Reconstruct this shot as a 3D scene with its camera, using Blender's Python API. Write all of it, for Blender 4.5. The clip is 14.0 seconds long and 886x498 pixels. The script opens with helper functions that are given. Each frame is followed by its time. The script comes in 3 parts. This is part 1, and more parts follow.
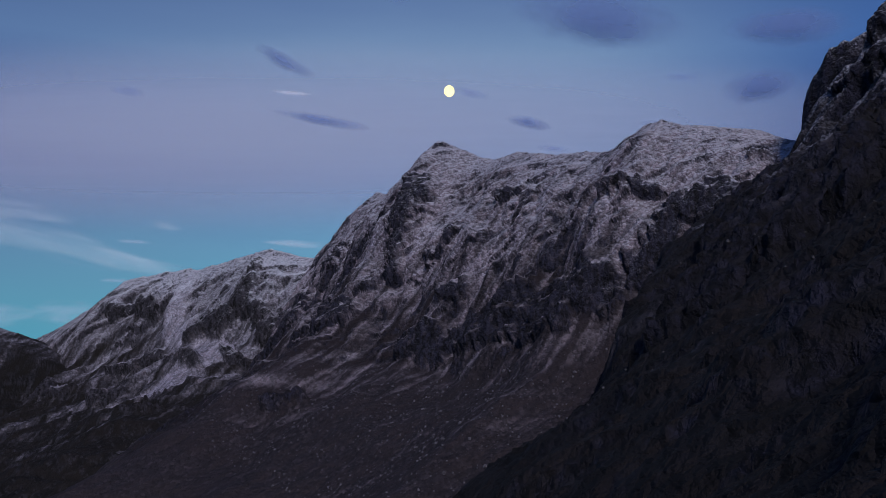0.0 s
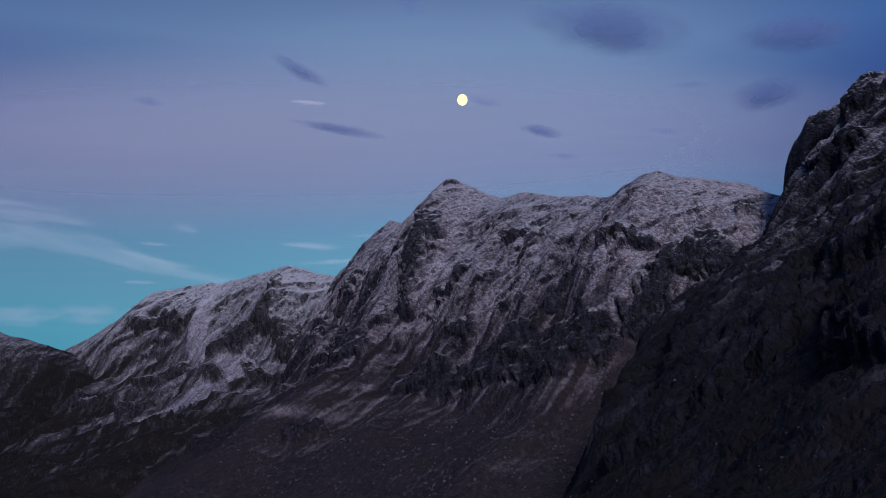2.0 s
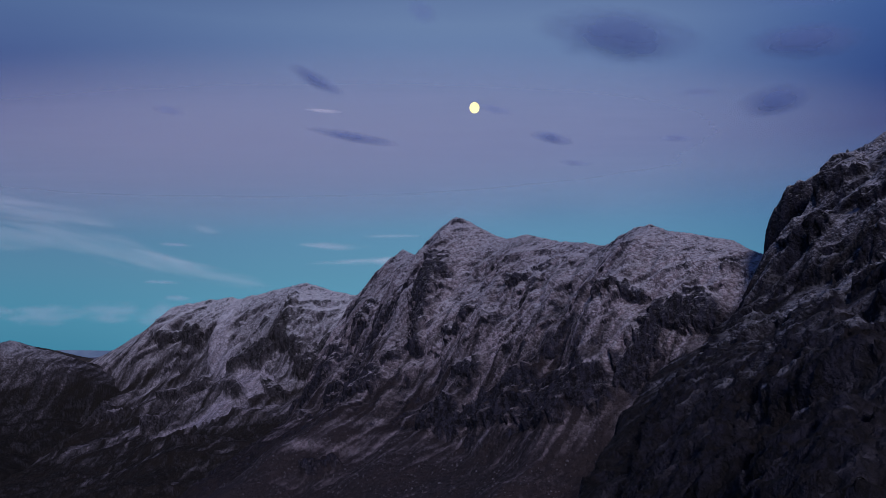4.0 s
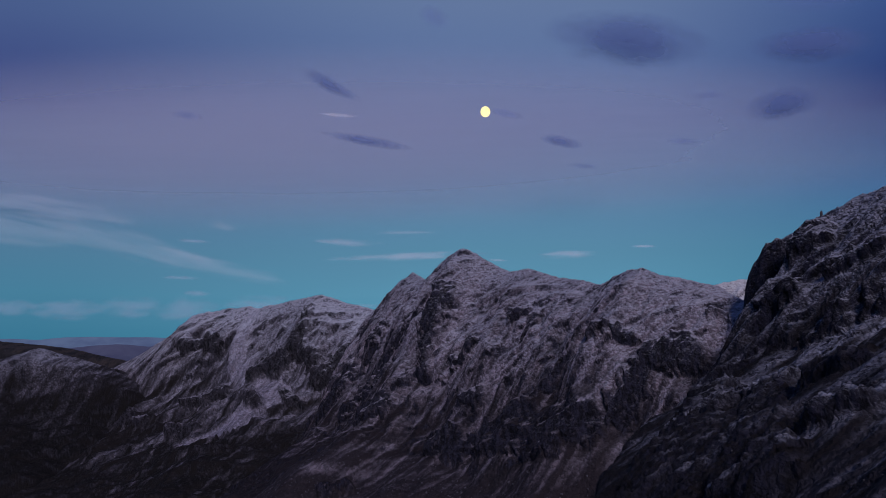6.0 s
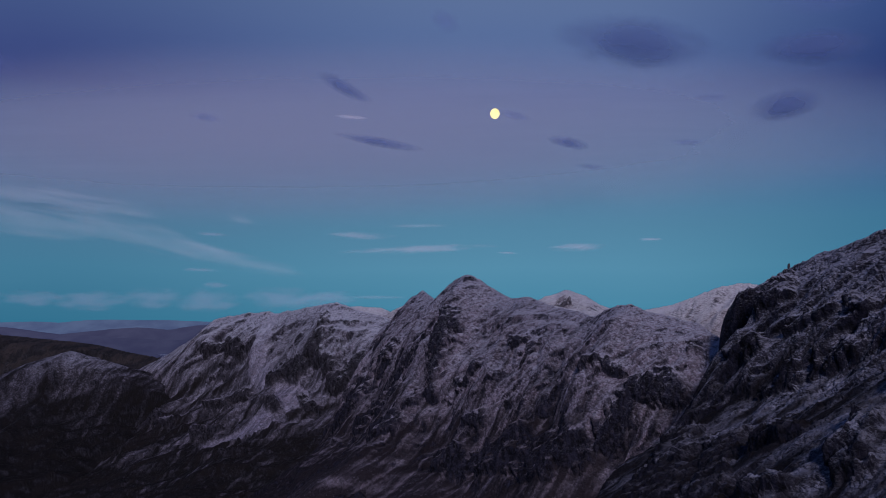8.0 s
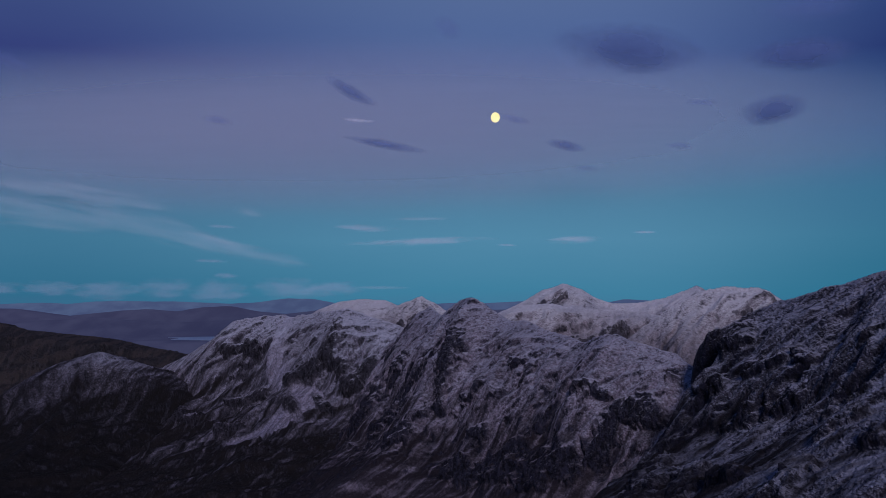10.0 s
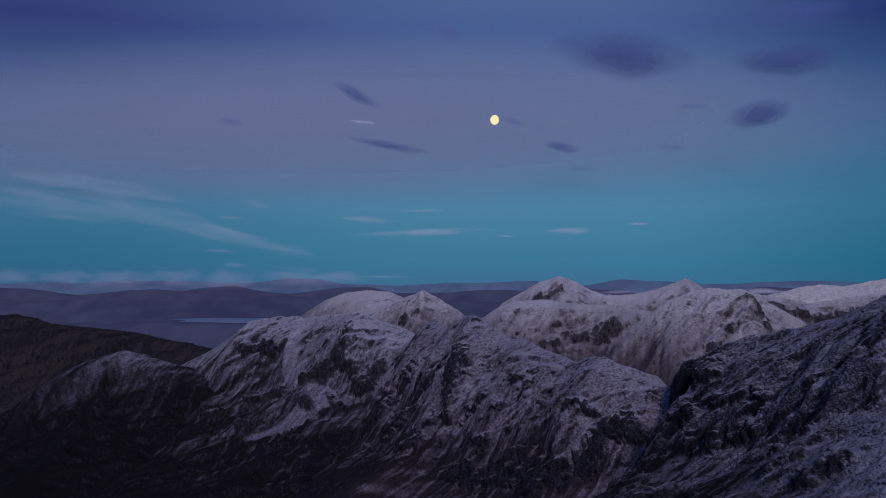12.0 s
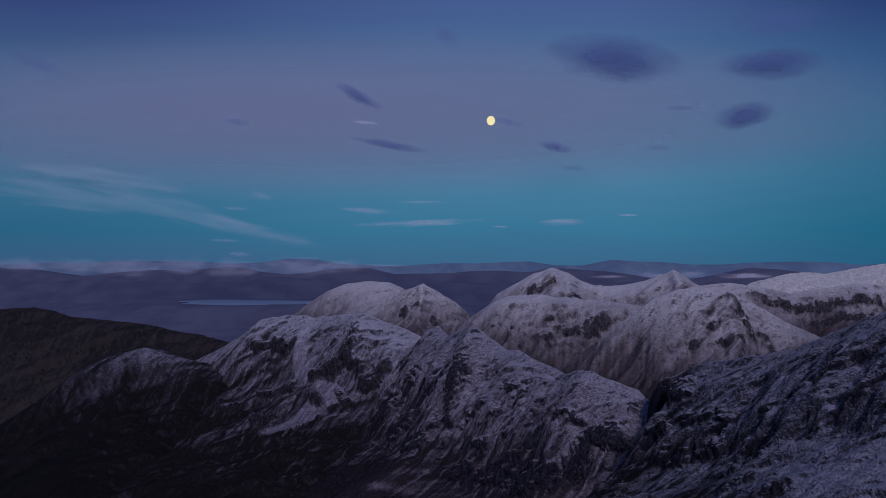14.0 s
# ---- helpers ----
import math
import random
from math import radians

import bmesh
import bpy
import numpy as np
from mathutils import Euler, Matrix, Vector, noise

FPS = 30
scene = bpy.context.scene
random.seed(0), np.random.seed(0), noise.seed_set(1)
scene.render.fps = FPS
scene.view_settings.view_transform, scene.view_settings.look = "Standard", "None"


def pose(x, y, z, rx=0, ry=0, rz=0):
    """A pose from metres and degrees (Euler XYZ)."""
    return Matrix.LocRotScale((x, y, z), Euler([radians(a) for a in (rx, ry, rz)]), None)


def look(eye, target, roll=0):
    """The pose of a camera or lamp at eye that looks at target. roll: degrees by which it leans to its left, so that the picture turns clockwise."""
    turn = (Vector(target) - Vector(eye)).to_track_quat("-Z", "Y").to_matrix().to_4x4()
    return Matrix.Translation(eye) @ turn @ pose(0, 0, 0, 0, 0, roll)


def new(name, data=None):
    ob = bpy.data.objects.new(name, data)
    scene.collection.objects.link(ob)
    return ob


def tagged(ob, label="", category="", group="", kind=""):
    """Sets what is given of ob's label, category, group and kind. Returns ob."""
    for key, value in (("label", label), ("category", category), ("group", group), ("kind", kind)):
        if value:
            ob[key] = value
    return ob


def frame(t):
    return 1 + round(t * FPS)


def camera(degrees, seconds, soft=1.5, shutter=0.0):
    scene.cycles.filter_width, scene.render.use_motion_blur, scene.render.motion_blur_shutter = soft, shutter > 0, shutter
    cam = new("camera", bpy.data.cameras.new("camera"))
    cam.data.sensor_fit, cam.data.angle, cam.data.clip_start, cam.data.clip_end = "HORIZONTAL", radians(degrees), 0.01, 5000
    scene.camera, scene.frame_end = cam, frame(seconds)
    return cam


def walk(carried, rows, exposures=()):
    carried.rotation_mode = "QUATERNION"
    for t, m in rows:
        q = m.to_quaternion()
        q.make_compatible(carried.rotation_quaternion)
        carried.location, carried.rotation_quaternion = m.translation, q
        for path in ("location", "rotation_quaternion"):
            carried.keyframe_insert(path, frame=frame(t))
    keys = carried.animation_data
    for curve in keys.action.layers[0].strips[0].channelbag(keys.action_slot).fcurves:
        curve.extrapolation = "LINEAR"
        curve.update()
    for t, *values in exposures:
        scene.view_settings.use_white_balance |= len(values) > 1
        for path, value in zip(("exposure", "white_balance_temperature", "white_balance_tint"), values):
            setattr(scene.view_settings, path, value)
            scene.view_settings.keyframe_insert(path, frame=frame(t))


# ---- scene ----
cam = camera(50, 14.0, soft=0.7)
walk(cam, [
    (0.0, pose(0.00, 0.00, 60.00, 98.639, 0, 0.701)),
    (1.0, pose(0.80, -14.36, 68.40, 98.347, 0, 1.154)),
    (2.0, pose(3.28, -28.62, 78.72, 97.861, 0, 1.674)),
    (3.0, pose(6.26, -43.56, 91.26, 97.315, 0, 2.216)),
    (5.5, pose(13.16, -82.18, 123.03, 95.827, 0, 3.355)),
    (6.5, pose(17.22, -99.28, 136.57, 95.052, 0, 3.873)),
    (7.5, pose(21.07, -119.54, 150.59, 94.252, 0, 4.297)),
    (8.5, pose(23.65, -147.20, 165.90, 93.462, 0, 4.602)),
    (11.0, pose(22.13, -229.90, 209.40, 91.155, 0, 4.319)),
    (12.0, pose(21.30, -263.59, 229.61, 90.177, 0, 4.259)),
    (13.0, pose(20.75, -295.85, 250.31, 89.114, 0, 4.173)),
    (14.0, pose(19.86, -328.97, 269.53, 88.287, 0, 3.910)),
], exposures=[(0.0, 0.53, 7000, -7), (3.0, 0.33, 6800, -1), (6.5, -0.05, 6700, 7), (8.5, -0.15, 6500, 8), (11.0, -0.33, 6250, 11), (14.0, -0.5, 6050, 13)])


# ---- small node helpers ----
def lin(r, g, b):
    """Linear colour from 8-bit display values."""
    out = []
    for v in (r, g, b):
        v /= 255
        out.append(v / 12.92 if v <= 0.04045 else ((v + 0.055) / 1.055) ** 2.4)
    return (*out, 1.0)


class Nodes:
    """Short-hand for building node trees."""

    def __init__(self, tree):
        self.t = tree
        tree.nodes.clear()

    def add(self, kind, ins=None, **props):
        n = self.t.nodes.new(kind)
        for k, v in props.items():
            setattr(n, k, v)
        for k, v in (ins or {}).items():
            if isinstance(v, bpy.types.NodeSocket):
                self.t.links.new(v, n.inputs[k])
            else:
                n.inputs[k].default_value = v
        return n

    def math(self, op, a, b=0.0, clamp=False):
        n = self.add("ShaderNodeMath", {0: a, 1: b}, operation=op)
        n.use_clamp = clamp
        return n.outputs[0]

    def mix(self, fac, a, b):
        n = self.add("ShaderNodeMix", {0: fac, 6: a, 7: b}, data_type="RGBA")
        return n.outputs[2]

    def step(self, v, lo, hi):
        n = self.add("ShaderNodeMapRange", {0: v, 1: lo, 2: hi, 3: 0.0, 4: 1.0}, interpolation_type="SMOOTHSTEP")
        return n.outputs[0]

    def noise(self, vec, scale, detail=4.0, rough=0.55):
        n = self.add("ShaderNodeTexNoise", {"Vector": vec, "Scale": scale, "Detail": detail, "Roughness": rough})
        return n.outputs[0]

    def ramp(self, v, stops):
        n = self.add("ShaderNodeValToRGB", {0: v})
        e = n.color_ramp.elements
        while len(e) < len(stops):
            e.new(0.5)
        for el, (p, c) in zip(e, stops):
            el.position, el.color = p, c
        return n.outputs[0]


# ---- dusk sky ----
world = bpy.data.worlds.new("dusk_sky")
scene.world = world
world.use_nodes = True
W = Nodes(world.node_tree)
direction = W.add("ShaderNodeTexCoord").outputs["Generated"]
sep = W.add("ShaderNodeSeparateXYZ", {0: direction})
haze = W.noise(W.add("ShaderNodeMapping", {0: direction, 3: (2.5, 2.5, 14.0)}).outputs[0], 2.2, 5.0, 0.55)
height = W.math("ADD", sep.outputs[2], W.math("MULTIPLY", W.math("SUBTRACT", haze, 0.5), 0.02))
level = W.add("ShaderNodeMapRange", {0: height, 1: -0.06, 2: 0.44}).outputs[0]
EL = lambda deg: (math.sin(radians(deg)) + 0.06) / 0.5
middle = W.ramp(level, [
    (0.0, lin(70, 100, 135)), (EL(-3.5), lin(72, 112, 148)), (EL(-0.5), lin(70, 136, 168)), (EL(2.6), lin(88, 145, 177)),
    (EL(5.2), lin(86, 136, 169)), (EL(8.5), lin(88, 128, 167)), (EL(13.0), lin(84, 108, 162)), (EL(20.0), lin(98, 119, 162)), (1.0, lin(60, 80, 135)),
])
left = W.ramp(level, [
    (0.0, lin(62, 80, 115)), (EL(-3.5), lin(78, 102, 142)), (EL(-0.5), lin(54, 116, 148)), (EL(2.6), lin(70, 126, 158)),
    (EL(5.2), lin(78, 122, 156)), (EL(8.5), lin(80, 112, 152)), (EL(13.0), lin(58, 70, 130)), (EL(20.0), lin(76, 98, 146)), (1.0, lin(56, 72, 125)),
])
right = W.ramp(level, [
    (0.0, lin(50, 85, 118)), (EL(-3.5), lin(46, 104, 138)), (EL(-0.5), lin(38, 112, 142)), (EL(2.6), lin(55, 118, 150)),
    (EL(5.5), lin(60, 116, 152)), (EL(8.5), lin(60, 98, 147)), (EL(13.0), lin(28, 45, 108)), (EL(20.0), lin(54, 82, 142)), (1.0, lin(48, 70, 124)),
])
side = W.math("DIVIDE", sep.outputs[0], W.math("MAXIMUM", W.math("ABSOLUTE", sep.outputs[1]), 0.05))
sky = W.mix(W.step(side, -0.02, -0.55), middle, left)
sky = W.mix(W.step(side, 0.08, 0.5), sky, right)
W.add("ShaderNodeOutputWorld", {0: W.add("ShaderNodeBackground", {0: sky, 1: 1.0}).outputs[0]})

# last glow of the sunken sun, behind the viewer and to the right
sun = bpy.data.lights.new("afterglow", "SUN")
sun.energy, sun.angle, sun.color = 1.8, radians(10), (0.99, 0.885, 0.985)
new("afterglow", sun).matrix_world = look((90, -440, 430), (0, 300, 60))


# ---- noise on arrays ----
def lattice(ix, iy, seed):
    h = (ix.astype(np.int64) * 374761393 + iy.astype(np.int64) * 668265263 + seed * 982451653) & 0x7FFFFFFF
    h = ((h ^ (h >> 13)) * 1274126177) & 0x7FFFFFFF
    h = h ^ (h >> 16)
    return h


def wave(x, y, seed=0):
    """Gradient noise, about -1 to 1."""
    ix, iy = np.floor(x), np.floor(y)
    fx, fy = x - ix, y - iy
    u, v = fx * fx * fx * (fx * (fx * 6 - 15) + 10), fy * fy * fy * (fy * (fy * 6 - 15) + 10)

    def corner(a, b):
        ang = lattice(ix + a, iy + b, seed) * (2 * np.pi / 0x7FFFFFFF)
        return np.cos(ang) * (fx - a) + np.sin(ang) * (fy - b)

    lo = corner(0, 0) * (1 - u) + corner(1, 0) * u
    hi = corner(0, 1) * (1 - u) + corner(1, 1) * u
    return 1.5 * (lo * (1 - v) + hi * v)


def fbm(x, y, octaves=4, seed=0, gain=0.5):
    out, amp = 0, 1.0
    for k in range(octaves):
        out = out + amp * wave(x, y, seed + 17 * k)
        x, y, amp = x * 2.03 + 5.1, y * 2.03 - 3.7, amp * gain
    return out


def ridged(x, y, octaves=4, seed=0, gain=0.5):
    out, amp = 0, 1.0
    for k in range(octaves):
        out = out + amp * (0.6 - 1.6 * np.abs(wave(x, y, seed + 31 * k)))
        x, y, amp = x * 2.03 + 1.7, y * 2.03 + 9.2, amp * gain
    return out


def cells(x, y, seed=0):
    """Broken blocks: a random level for each cell, and how near its edge is (0 in the joint, 1 inside)."""
    ix, iy = np.floor(x), np.floor(y)
    best, second, level = np.full(x.shape, 9.0), np.full(x.shape, 9.0), np.zeros(x.shape)
    for a in (-1, 0, 1):
        for b in (-1, 0, 1):
            h = lattice(ix + a, iy + b, seed)
            dist = np.hypot(ix + a + (h & 1023) / 1023 - x, iy + b + ((h >> 10) & 1023) / 1023 - y)
            closer = dist < best
            second = np.where(closer, best, np.minimum(second, dist))
            level = np.where(closer, ((h >> 20) & 255) / 255, level)
            best = np.where(closer, dist, best)
    return level, np.clip((second - best) * 4, 0, 1)


def smooth(v, lo, hi):
    t = np.clip((v - lo) / (hi - lo), 0, 1)
    return t * t * (3 - 2 * t)


# ---- materials ----
def rock_material(name, rime_low, rime_high, rock, rubble, rime, turf, turf_top, grain=1.0, fan_tone=0.35, speck=1.0, fan_turf=0.75, heath=0.006, lie=0.0):
    """Frosted mountain side: dark bare rock on steep faces, rubble and scree, rime on ledges, turf lower down."""
    m = bpy.data.materials.new(name)
    m.use_nodes = True
    N = Nodes(m.node_tree)
    dim = lambda c, k: (c[0] * k, c[1] * k, c[2] * k, 1)
    geo = N.add("ShaderNodeNewGeometry")
    pos, nor = geo.outputs["Position"], geo.outputs["Normal"]
    nz = N.add("ShaderNodeSeparateXYZ", {0: nor}).outputs[2]
    alt = N.add("ShaderNodeSeparateXYZ", {0: pos}).outputs[2]
    fan_bare = 0.5 if fan_tone < 1 else 0.0
    fan = N.add("ShaderNodeAttribute", attribute_name="scree").outputs["Fac"]
    rill = N.add("ShaderNodeAttribute", attribute_name="rill").outputs["Fac"]
    crop = N.add("ShaderNodeAttribute", attribute_name="outcrop").outputs["Fac"]
    add, mul = lambda a, b: N.math("ADD", a, b), lambda a, b: N.math("MULTIPLY", a, b)
    off = lambda v, k: mul(N.math("SUBTRACT", v, 0.5), k)
    broad = N.noise(pos, 0.022 / grain, 4.0)
    mid = N.noise(pos, 0.16 / grain, 5.0, 0.62)
    fine = N.noise(pos, 0.5 / grain, 4.0, 0.75)
    grit = N.noise(pos, 1.5 / grain, 3.0, 0.75)
    wobble = N.add("ShaderNodeTexNoise", {"Vector": pos, "Scale": 0.7 / grain, "Detail": 3.0}).outputs[1]
    bent = N.add("ShaderNodeVectorMath", {0: pos, 1: N.add("ShaderNodeVectorMath", {0: wobble, "Scale": 2.0 * grain}, operation="SCALE").outputs[0]}, operation="ADD").outputs[0]
    small = N.add("ShaderNodeTexVoronoi", {"Vector": bent, "Scale": 0.8 / grain})
    pick = N.add("ShaderNodeSeparateColor", {0: small.outputs["Color"]}).outputs[1]
    streak = N.noise(N.add("ShaderNodeMapping", {0: bent, 3: (1.0, 1.0, 0.3)}).outputs[0], 0.45 / grain, 5.0, 0.72)
    # loose rubble and short frosted grass, stone by stone in tone
    tone = add(mul(pick, 0.42), add(mul(fine, 0.45), mul(grit, 0.35)))
    stones = N.mix(N.step(tone, 0.42, 0.78), dim(rubble, 1 - 0.6 * speck), dim(rubble, 1 + 0.5 * speck))
    stones = N.mix(mul(N.step(mid, 0.5, 0.72), 0.5), stones, (rubble[0] * 1.0, rubble[1] * 0.84, rubble[2] * 0.82, 1))
    # crevice shade between stones, painted by darkening the colour in the gaps
    gap = mul(N.step(small.outputs["Distance"], 0.45, 0.8), 0.65 * speck)
    gap = mul(gap, N.math("SUBTRACT", 1.0, mul(fan, 0.6)))
    stones = N.mix(gap, stones, dim(rubble, 0.25))
    runs = mul(N.step(add(rill, off(fine, 0.8)), 0.3, 0.8), N.math("SUBTRACT", 1.0, mul(fan, 0.8 if fan_tone > 1 else 0.0)))
    stones = N.mix(mul(runs, add(mul(fan, -0.1), 0.25)), stones, dim(turf, 1.1))
    trail = N.step(add(rill, off(fine, 0.5)), 0.2, 0.85)
    uneven = 0.25 if fan_tone > 1 else 0.32
    tint = N.math("SUBTRACT", (1 + 0.55 * uneven) * fan_tone, mul(trail, uneven * fan_tone))
    screed = N.add("ShaderNodeVectorMath", {0: stones, "Scale": tint}, operation="SCALE").outputs[0]
    stones = N.mix(fan, stones, screed)
    # bare rock, cracked and streaked
    face = N.mix(N.step(add(streak, off(fine, 0.5)), 0.36, 0.66), dim(rock, 0.3), dim(rock, 1.7))
    face = N.mix(mul(N.step(pick, 0.8, 0.97), 0.22), face, dim(rubble, 0.6))
    slope = add(nz, add(off(mid, 0.3), off(fine, 0.4)))
    steep = N.step(slope, 0.24, 0.04)
    bare = N.math("MAXIMUM", steep, mul(crop, N.step(slope, 0.84, 0.62)))
    bare = mul(bare, N.math("SUBTRACT", 1.0, mul(fan, 0.85)))
    # turf; the nearer slopes pass it near black, with vignette darkening in the colour
    grass = N.mix(N.step(mid, 0.38, 0.66), dim(turf, 0.65), turf)
    grass = N.mix(mul(N.step(pick, 0.8, 0.97), 0.4), grass, dim(rubble, 0.25))
    grass = N.mix(mul(runs, 0.55), grass, (turf[0] * 1.7 + heath, turf[1] * 1.5 + 0.68 * heath, turf[2] * 1.3 + 0.5 * heath, 1))
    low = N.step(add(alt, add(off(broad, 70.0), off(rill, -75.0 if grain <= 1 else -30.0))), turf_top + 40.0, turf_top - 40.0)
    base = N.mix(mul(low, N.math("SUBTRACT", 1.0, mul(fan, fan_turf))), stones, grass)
    base = N.mix(bare, base, face)
    rocky = add(mul(streak, 1.2), mul(small.outputs["Distance"], -0.6))
    loose = add(mul(small.outputs["Distance"], -0.45), mul(grit, 0.18))
    lumps = add(mul(fine, 0.6), add(mul(rocky, bare), mul(loose, N.math("SUBTRACT", 1.0, bare))))
    bump = N.add("ShaderNodeBump", {"Strength": 1.0, "Distance": 1.5 * grain, "Height": lumps})
    up = N.add("ShaderNodeSeparateXYZ", {0: bump.outputs[0]}).outputs[2]
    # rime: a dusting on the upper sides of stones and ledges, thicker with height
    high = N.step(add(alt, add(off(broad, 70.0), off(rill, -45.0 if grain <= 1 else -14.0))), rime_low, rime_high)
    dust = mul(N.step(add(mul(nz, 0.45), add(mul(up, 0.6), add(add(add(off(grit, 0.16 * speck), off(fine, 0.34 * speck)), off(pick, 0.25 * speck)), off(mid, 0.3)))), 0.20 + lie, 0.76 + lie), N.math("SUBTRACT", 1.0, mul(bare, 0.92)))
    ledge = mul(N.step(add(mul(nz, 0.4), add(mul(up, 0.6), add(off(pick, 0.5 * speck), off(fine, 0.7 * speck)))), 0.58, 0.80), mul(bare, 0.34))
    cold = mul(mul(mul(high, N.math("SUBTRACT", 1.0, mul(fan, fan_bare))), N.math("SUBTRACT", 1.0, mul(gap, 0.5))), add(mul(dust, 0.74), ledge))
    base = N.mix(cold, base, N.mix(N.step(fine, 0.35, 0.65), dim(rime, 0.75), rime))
    bsdf = N.add("ShaderNodeBsdfPrincipled", {"Base Color": base, "Roughness": 0.92, "Specular IOR Level": 0.15, "Normal": bump.outputs[0]})
    N.add("ShaderNodeOutputMaterial", {0: bsdf.outputs[0]})
    return m


# low turf of the nearer mountains is near black: vignette painted into it
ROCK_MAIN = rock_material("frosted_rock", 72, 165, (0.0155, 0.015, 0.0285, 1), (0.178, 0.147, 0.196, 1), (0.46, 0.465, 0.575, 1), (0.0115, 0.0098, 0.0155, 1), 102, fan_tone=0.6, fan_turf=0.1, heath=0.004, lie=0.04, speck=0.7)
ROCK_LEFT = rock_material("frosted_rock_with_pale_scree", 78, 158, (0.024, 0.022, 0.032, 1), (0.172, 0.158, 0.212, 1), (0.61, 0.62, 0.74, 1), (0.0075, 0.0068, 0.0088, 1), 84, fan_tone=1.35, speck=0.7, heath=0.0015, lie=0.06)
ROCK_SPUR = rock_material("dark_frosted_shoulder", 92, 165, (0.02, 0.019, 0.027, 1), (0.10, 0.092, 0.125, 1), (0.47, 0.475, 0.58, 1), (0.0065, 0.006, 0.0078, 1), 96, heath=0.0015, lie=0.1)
# crag far darker than ROCK_MAIN: vignette and blue shadow put into its colours
ROCK_NEAR = rock_material("shaded_frosted_crag", 102, 168, (0.0095, 0.0095, 0.02, 1), (0.044, 0.041, 0.062, 1), (0.46, 0.465, 0.58, 1), (0.0048, 0.0043, 0.007, 1), 118, heath=0.003, lie=0.16, speck=0.55)
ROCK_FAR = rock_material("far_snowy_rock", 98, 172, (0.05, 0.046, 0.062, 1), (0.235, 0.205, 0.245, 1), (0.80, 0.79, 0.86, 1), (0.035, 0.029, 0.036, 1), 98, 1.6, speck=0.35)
ROCK_BROWN = rock_material("brown_moor", 138, 190, (0.03, 0.028, 0.034, 1), (0.07, 0.062, 0.074, 1), (0.23, 0.205, 0.22, 1), (0.028, 0.026, 0.031, 1), 230, 2.0, speck=0.2, heath=0.016)
# valley heather, darkened further to hold the vignette over the low ground
ROCK_FLOOR = rock_material("vignetted_heather", 150, 260, (0.04, 0.035, 0.04, 1), (0.08, 0.07, 0.085, 1), (0.5, 0.42, 0.42, 1), (0.012, 0.011, 0.013, 1), 140, 2.0)
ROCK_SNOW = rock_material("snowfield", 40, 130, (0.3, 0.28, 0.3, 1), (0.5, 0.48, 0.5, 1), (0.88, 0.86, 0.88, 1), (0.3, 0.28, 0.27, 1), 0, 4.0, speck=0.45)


def stone_material(name, dark, pale):
    m = bpy.data.materials.new(name)
    m.use_nodes = True
    N = Nodes(m.node_tree)
    geo = N.add("ShaderNodeNewGeometry")
    tone = N.mix(geo.outputs["Random Per Island"], dark, pale)
    tone = N.mix(N.step(N.noise(geo.outputs["Position"], 2.0), 0.45, 0.7), tone, (pale[0] * 1.5, pale[1] * 1.5, pale[2] * 1.5, 1))
    N.add("ShaderNodeOutputMaterial", {0: N.add("ShaderNodeBsdfPrincipled", {"Base Color": tone, "Roughness": 0.9, "Specular IOR Level": 0.2}).outputs[0]})
    return m


STONE_GREY = stone_material("grey_scree_stone", (0.03, 0.028, 0.038, 1), (0.075, 0.07, 0.095, 1))
STONE_DARK = stone_material("dark_scree_stone", (0.012, 0.012, 0.016, 1), (0.04, 0.038, 0.05, 1))


def haze_material(name, color, glow):
    """Hills so far off that only haze is seen; the violet haze is painted as a glow."""
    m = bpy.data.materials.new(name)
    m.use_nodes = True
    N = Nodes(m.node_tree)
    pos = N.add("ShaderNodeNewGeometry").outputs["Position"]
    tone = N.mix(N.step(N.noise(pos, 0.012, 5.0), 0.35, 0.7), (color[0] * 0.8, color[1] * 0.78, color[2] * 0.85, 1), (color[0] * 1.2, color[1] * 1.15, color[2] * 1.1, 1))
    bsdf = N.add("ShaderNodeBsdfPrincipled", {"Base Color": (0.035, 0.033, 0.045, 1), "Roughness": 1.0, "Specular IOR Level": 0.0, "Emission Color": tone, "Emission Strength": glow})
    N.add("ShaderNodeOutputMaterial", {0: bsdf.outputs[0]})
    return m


FAR_NEARER = haze_material("violet_haze", lin(56, 60, 90), 0.9)
FAR_LAST = haze_material("blue_violet_haze", lin(72, 90, 126), 0.95)


# ---- land forms ----
def grid_mesh(name, co, quads, scree, streak, crop, material):
    used, index = np.unique(quads, return_inverse=True)
    index = index.reshape(quads.shape).astype(np.int32)
    me = bpy.data.meshes.new(name)
    me.vertices.add(len(used))
    me.vertices.foreach_set("co", co[used].ravel())
    me.loops.add(index.size)
    me.loops.foreach_set("vertex_index", index.ravel())
    me.polygons.add(len(index))
    me.polygons.foreach_set("loop_start", np.arange(0, index.size, 4, dtype=np.int32))
    me.polygons.foreach_set("use_smooth", np.ones(len(index), dtype=bool))
    me.attributes.new("scree", "FLOAT", "POINT").data.foreach_set("value", scree.ravel()[used].astype(np.float32))
    me.attributes.new("rill", "FLOAT", "POINT").data.foreach_set("value", streak.ravel()[used].astype(np.float32))
    me.attributes.new("outcrop", "FLOAT", "POINT").data.foreach_set("value", crop.ravel()[used].astype(np.float32))
    me.update()
    me.validate()
    me.materials.append(material)
    return me


